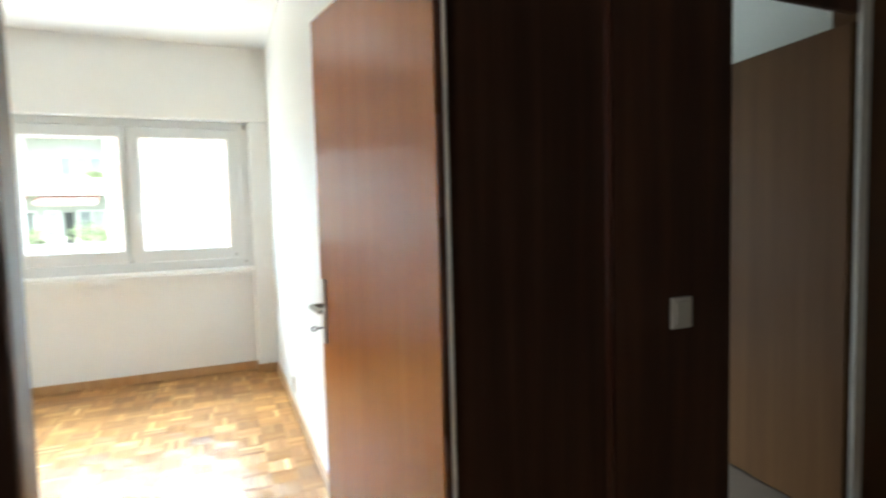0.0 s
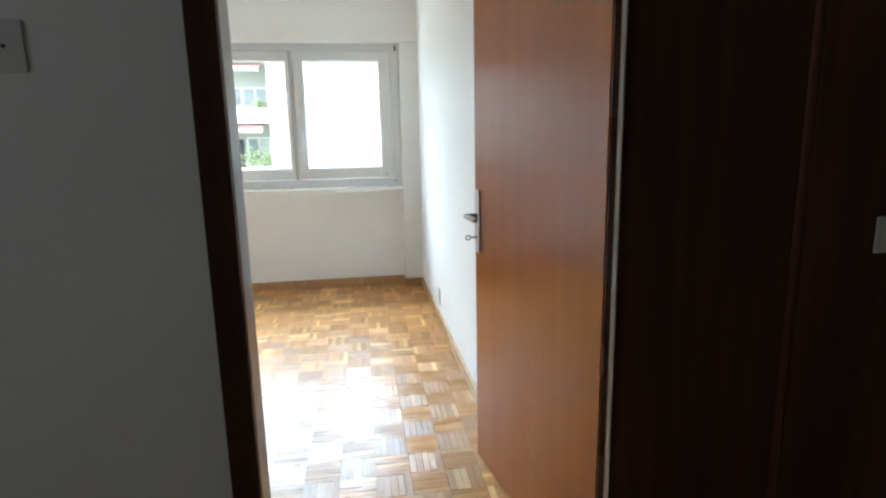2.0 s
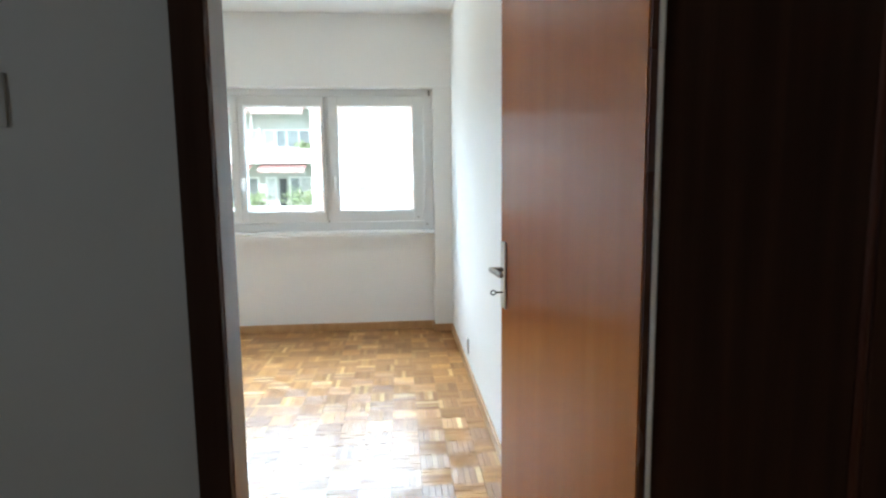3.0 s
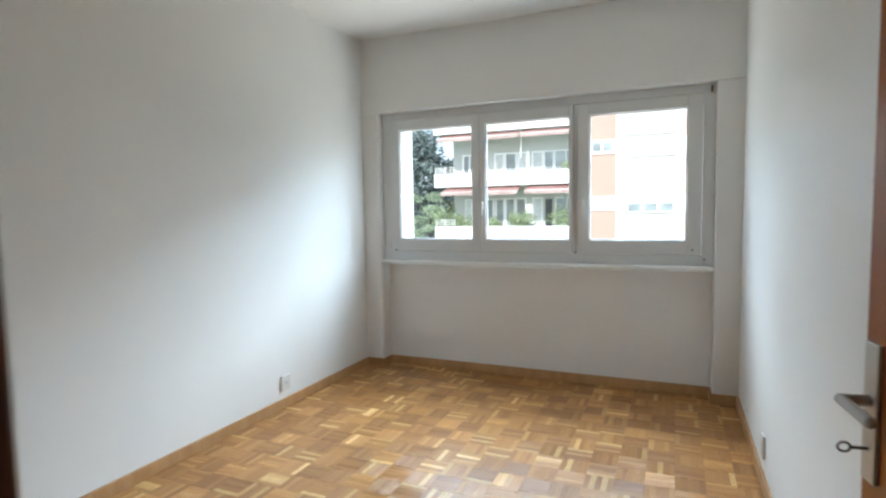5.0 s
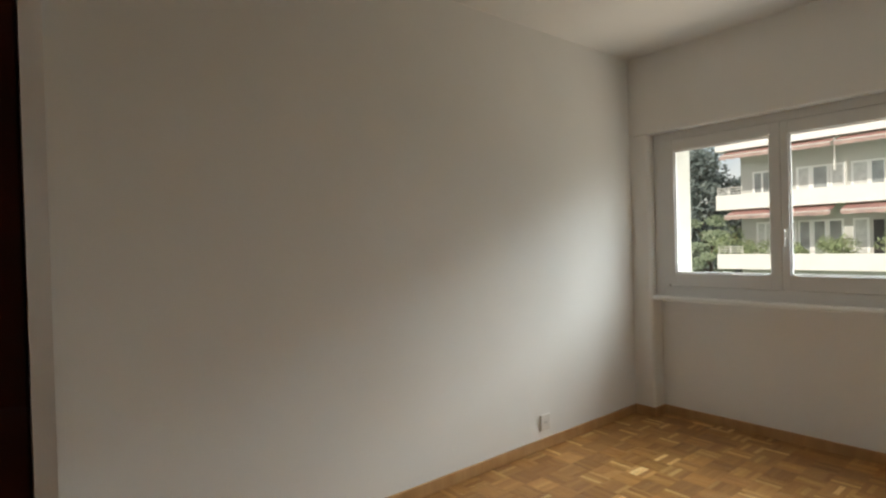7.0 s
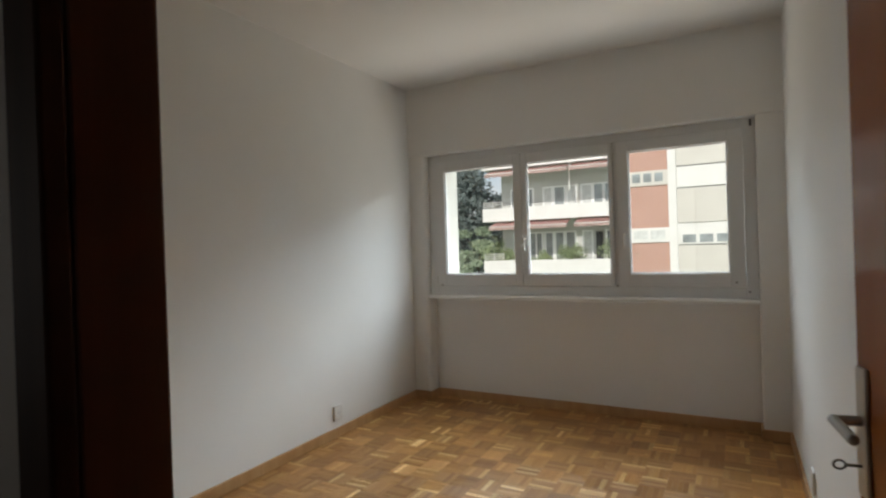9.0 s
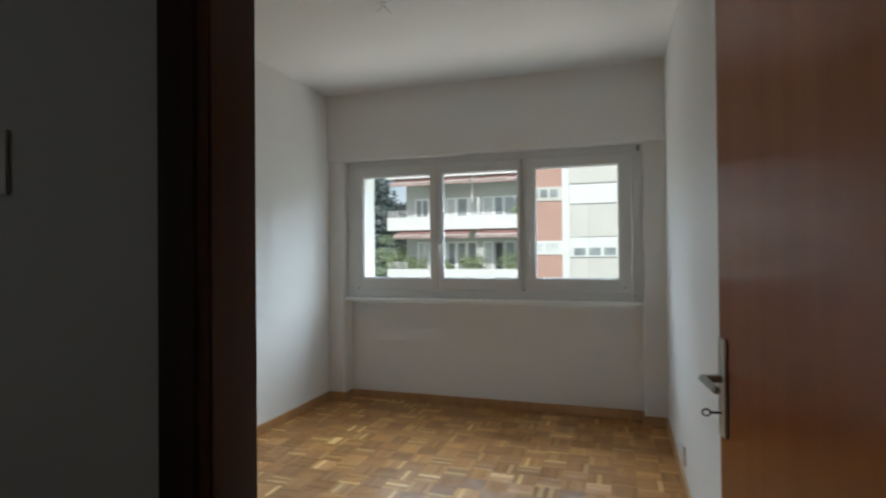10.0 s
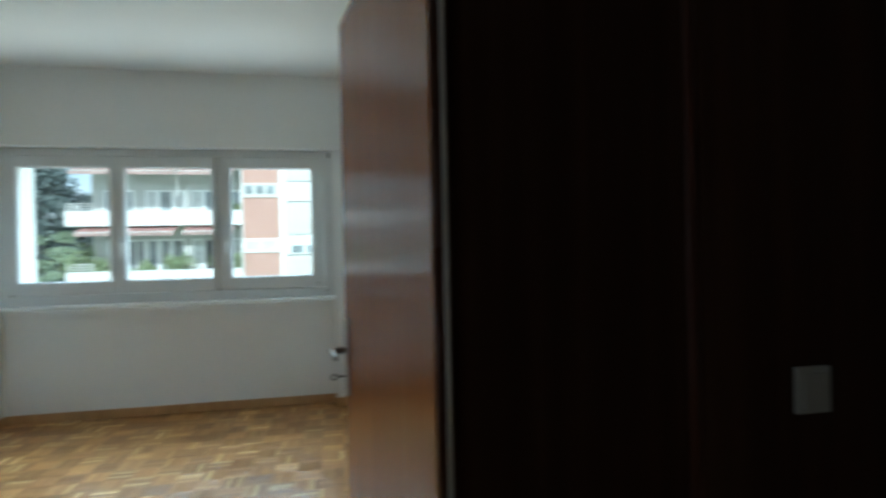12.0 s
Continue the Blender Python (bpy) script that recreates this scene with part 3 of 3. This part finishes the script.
    for k in (0, 1, 2):
        zf = -0.38 + step * k
        up = k == 1
        spans = ([(-12.70, -11.90, fl), (-11.72, -11.30, fl), (-10.50, -10.02, cu), (-9.80, -9.20, fl), (-8.96, -8.52, cu), (-8.06, -7.50, cu), (-7.31, -6.83, fl), (-6.66, -5.35, fl)] if up else
                 [(-12.55, -11.80, cu), (-11.50, -10.74, fl), (-10.46, -10.02, fl), (-9.80, -9.33, fl), (-9.11, -8.60, fl), (-8.02, -7.55, cu), (-6.60, -6.10, fl), (-5.95, -5.35, cu)])
        for a, b, g in spans:
            opening(a, b, zf, zf + (1.98 if up else 2.45), g, f=0.10)
        add("downpipe", FACADE, [(-8.53, -8.45, YB + 0.10, YB + 0.18, zf + 1.5, zf + 3.1)]) if k else None
    # open balcony door of the lower flat: a black sheet stands for its unlit inside
    add("balcony_door", BLACK, [(-7.28, -6.85, wy - 0.075, wy - 0.062, -0.37, 1.95)])
    # brick bay
    for bx0, bx1 in ((-5.02, -2.94), (0.62, 2.8)):
        add("brick_bay", BRICK, [(bx0, bx1, YB + 0.05, YB + 8, GZ, 12.5)], label="red brick bay")
        for za, zb, gl in ((4.37, 5.20, FARGLASS), (1.17, 1.99, CURTAIN), (7.7, 8.5, FARGLASS), (-2.2, -1.4, FARGLASS)):
            band = add("window_band", PANELG if gl is FARGLASS else FACADE, [(bx0, bx1, YB - 0.02, YB + 0.06, za, zb)], bev=0.01)
            n = 3 if gl is FARGLASS else 2
            for i in range(n):
                wdt = (bx1 - bx0 - 0.3) / n
                xa = bx0 + 0.2 + i * wdt
                add("pane", gl if i != 1 or n == 2 else FARGLASS, [(xa, xa + wdt * (0.72 if n == 3 else 0.85), YB - 0.035, YB - 0.022, za + 0.2, zb - 0.14)], band)
    for px0, px1 in ((-2.94, -2.52), (0.16, 0.62), (-5.08 + 0.06, -4.96)):
        add("pier", FACADE, [(px0, px1, YB - 0.12, YB + 8, GZ, 12.5)])
    # panelled bay
    add("panel_bay", FACADE, [(-2.52, 0.16, YB + 0.02, YB + 8, GZ, 12.5)])
    for za, zb, mat in ((5.33, 7.3, PANELG), (4.14, 5.27, FACADE), (2.21, 4.08, PANELG), (-1.0, 0.96, PANELG), (7.4, 8.6, FACADE)):
        pn = add("facade_panel", mat, [(-2.50, 0.14, YB - 0.06, YB + 0.018, za, zb)], bev=0.01)
        add("shadow_joint", GROOVE_SHADE, [(-2.50, 0.14, YB - 0.02, YB + 0.016, zb + 0.004, zb + 0.05)], pn)
    band = add("window_band", FACADE, [(-2.50, 0.14, YB - 0.05, YB + 0.018, 1.02, 2.15)], bev=0.01)
    for xa in (-2.27, -1.43, -0.60):
        add("pane", FARGLASS, [(xa, xa + 0.65, YB - 0.066, YB - 0.052, 1.12, 1.55)], band)
    add("side_house", FACADE, [(2.8, 16, YB + 0.5, YB + 8, GZ, 12.5)])
    add("roof", PANELG, [(-14.6, 16.3, YB - 0.3, YB + 9.9, 12.5, 12.9)])
    return h


apartment_house()


def foliage(bm, rng, centre, radii, count, size, shell=0.5):
    for _ in range(count):
        while True:
            p = Vector((rng.uniform(-1, 1), rng.uniform(-1, 1), rng.uniform(-1, 1)))
            if shell < p.length < 1:
                break
        c = Vector(centre) + Vector((p.x * radii[0], p.y * radii[1], p.z * radii[2]))
        u = Vector((rng.gauss(0, 1), rng.gauss(0, 1), rng.gauss(0, 1))).normalized()
        v = u.cross(Vector((rng.gauss(0, 1), rng.gauss(0, 1), rng.gauss(0, 1)))).normalized()
        s = size * rng.uniform(0.6, 1.4)
        vs = [bm.verts.new(c + a * s * u + b * s * 0.55 * v) for a, b in ((-1, 0), (0, 0.8), (1, 0), (0, -0.8))]
        bm.faces.new(vs)


def tree(name, label, base, height, spread, mat, seed, leaf=0.16, lumps=26, per=260):
    rng = random.Random(seed)
    t = holder(name, label, "tree", "", "", base)
    bm = bmesh.new()
    top = Vector((0.3, 0, height * 0.8))
    rod(bm, (0, 0, 0), top * 0.5, spread * 0.09, 10, spread * 0.06)
    rod(bm, top * 0.5, top, spread * 0.06, 8, spread * 0.02)
    limbs = []
    for k in range(lumps):
        z = height * (0.18 + 0.8 * (k + rng.random()) / lumps)
        a = rng.uniform(0, math.tau)
        reach = spread * (1.05 - 0.65 * (z / height) ** 1.5) * rng.uniform(0.55, 1.0)
        tip = Vector((reach * math.cos(a), reach * math.sin(a), z + rng.uniform(-0.3, 0.4)))
        root = top * min(0.95, max(0.15, (z - 0.8) / (height * 0.8)))
        rod(bm, root, tip, spread * 0.02, 6, 0.02)
        limbs.append(tip)
    part("trunk", bm, BARK, t)
    bm = bmesh.new()
    for tip in limbs:
        r = spread * rng.uniform(0.22, 0.36)
        foliage(bm, rng, tip, (r, r, r * 0.62), per, leaf, 0.25)
        foliage(bm, rng, tip * 0.75 + Vector((0, 0, tip.z * 0.25)), (r, r, r * 0.6), per // 2, leaf, 0.2)
    part("crown", bm, mat, t)
    return t


tree("cedar_tree", "tall dark cedar beside the apartment house", (-21.5, 43, GZ), 12.9, 4.7, NEEDLES, 5, 0.17, 70, 230)
tree("cedar_tree", "dark evergreen tree further behind the house", (-19.2, 47, GZ), 10.2, 4.0, NEEDLES, 9, 0.15, 46, 200)
tree("garden_tree", "light green garden tree behind the balconies", (-16.4, 36.5, GZ), 6.5, 2.1, GREEN, 12, 0.10, 26, 190)


def pot_shrub(x, z, r, seed):
    rng = random.Random(seed)
    s = holder("balcony_plant", "leafy green plant in a pot on the balcony", "plant", "", "plants on the balcony", (x, YB + 0.5, z))
    bm = bmesh.new()
    rod(bm, (0, 0, 0), (0, 0, 0.35), 0.16, 14, 0.22)
    part("pot", bm, BRICK, s)
    bm = bmesh.new()
    for k in range(round(6 + 7 * r)):
        foliage(bm, rng, (rng.uniform(-r, r) * 0.75, rng.uniform(-0.15, 0.15), 0.45 + rng.uniform(0.1, 1.05) * r), (r * 0.42, r * 0.36, r * 0.40), 110, 0.065, 0.1)
    for k in range(4):
        rod(bm, (0, 0, 0.3), (rng.uniform(-r, r) * 0.6, 0, 0.6 + r * 0.6), 0.012, 5)
    part("leaves", bm, PLANT, s)


for x, r, sd in ((-8.55, 0.95, 1), (-10.5, 0.65, 2), (-13.5, 1.35, 3), (-12.5, 0.85, 4), (-5.65, 1.25, 6)):
    pot_shrub(x, -0.38, r, sd)
pot_shrub(-5.45, 2.97, 0.6, 8)


def balcony_chair(x):
    c = holder("garden_chair", "white plastic garden chair on the balcony", "chair", "", "chairs on the balcony", (x, YB + 0.75, -0.38))
    bm = boxes((-0.22, 0.22, -0.22, 0.22, 0.42, 0.46))
    part("seat", bm, FACADE, c)
    bm = boxes((-0.22, 0.22, 0.20, 0.24, 0.4605, 0.9))
    part("backrest", bm, FACADE, c)
    for a in (-0.2, 0.2):
        for b in (-0.2, 0.2):
            bm = bmesh.new()
            rod(bm, (a, b, 0), (a, b, 0.419), 0.02, 8)
            part("leg", bm, FACADE, c)


for x in (-10.2, -8.5, -11.6):
    balcony_chair(x)


# ---- parquet, piece by piece ----
SQ, NF = 0.1345, 5
def fingers(ox, oy, turned, rng):
    """Corner lists and grain coordinates of the strips of one square."""
    vs, fs, uvs, tones = [], [], [], []
    w = SQ / NF
    sq = rng.random() * 0.5 + (0.5 if turned else 0.0)
    for k in range(NF):
        g = 0.00035
        a0, a1, b0, b1 = g, SQ - g, k * w + g, (k + 1) * w - g
        z, tilt, tip = rng.uniform(-0.0004, 0.0), rng.gauss(0, 0.016), rng.gauss(0, 0.006)
        u0, v0, fin = rng.uniform(0, 9), rng.uniform(0, 9), rng.random()
        n = len(vs)
        for zz in (z, -0.0078):
            for a, b in ((a0, b0), (a1, b0), (a1, b1), (a0, b1)):
                x, y = (b, a) if turned else (a, b)
                lean = (tilt * (b - (b0 + b1) / 2) + tip * (a - SQ / 2)) if zz == z else 0.0
                vs.append((ox + x, oy + y, zz + lean))
        top = (0, 3, 2, 1) if turned else (0, 1, 2, 3)
        for q in (top, (0, 4, 5, 1), (1, 5, 6, 2), (2, 6, 7, 3), (3, 7, 4, 0)):
            fs.append([n + i for i in q])
            for i in q:
                a, b = ((a0, b0), (a1, b0), (a1, b1), (a0, b1))[i % 4]
                uvs.append((u0 + a, v0 + b))
                tones.append((sq, fin))
    return vs, fs, uvs, tones


def strip_mesh(name, vs, fs, uvs, tones):
    me = bpy.data.meshes.new(name)
    me.from_pydata(vs, [], fs)
    for key, values in (("grain", uvs), ("tone", tones)):
        me.uv_layers.new(name=key)
        me.uv_layers[key].data.foreach_set("uv", np.array(values, dtype=np.float32).ravel())
    me.materials.append(PARQUET)
    me.update()
    return me


def lay_parquet():
    rng = random.Random(4)
    kinds = {t: [strip_mesh("parquet_square", *fingers(0, 0, t, rng)) for _ in range(8)] for t in (False, True)}
    rest = ([], [], [], [])
    x_start, y_start = XL + 0.002, YH + 0.122
    nx, ny = int((0.70 - x_start) / SQ) + 1, int((YB0 - y_start) / SQ) + 1
    for i in range(nx):
        for j in range(ny):
            x, y = x_start + i * SQ, y_start + j * SQ
            if x + SQ > 0.66 and y < 2.06 or (x + SQ > XR + 0.1 and y > 1.9):
                continue
            turned = (i + j) % 2 == 0
            if 1.9 < y < 3.75 and x > -1.95:
                ob = new("parquet_square", rng.choice(kinds[turned]))
                ob.location = (x, y, 0)
                ob.parent = FLOOR
            else:
                vs, fs, uvs, tones = fingers(x, y, turned, rng)
                n = len(rest[0])
                rest[0].extend(vs)
                rest[1].extend([[n + q for q in f] for f in fs])
                rest[2].extend(uvs)
                rest[3].extend(tones)
    ob = new("parquet_field", strip_mesh("parquet_field", *rest))
    ob.parent = FLOOR
    tagged(ob, kind="stuff")


lay_parquet()
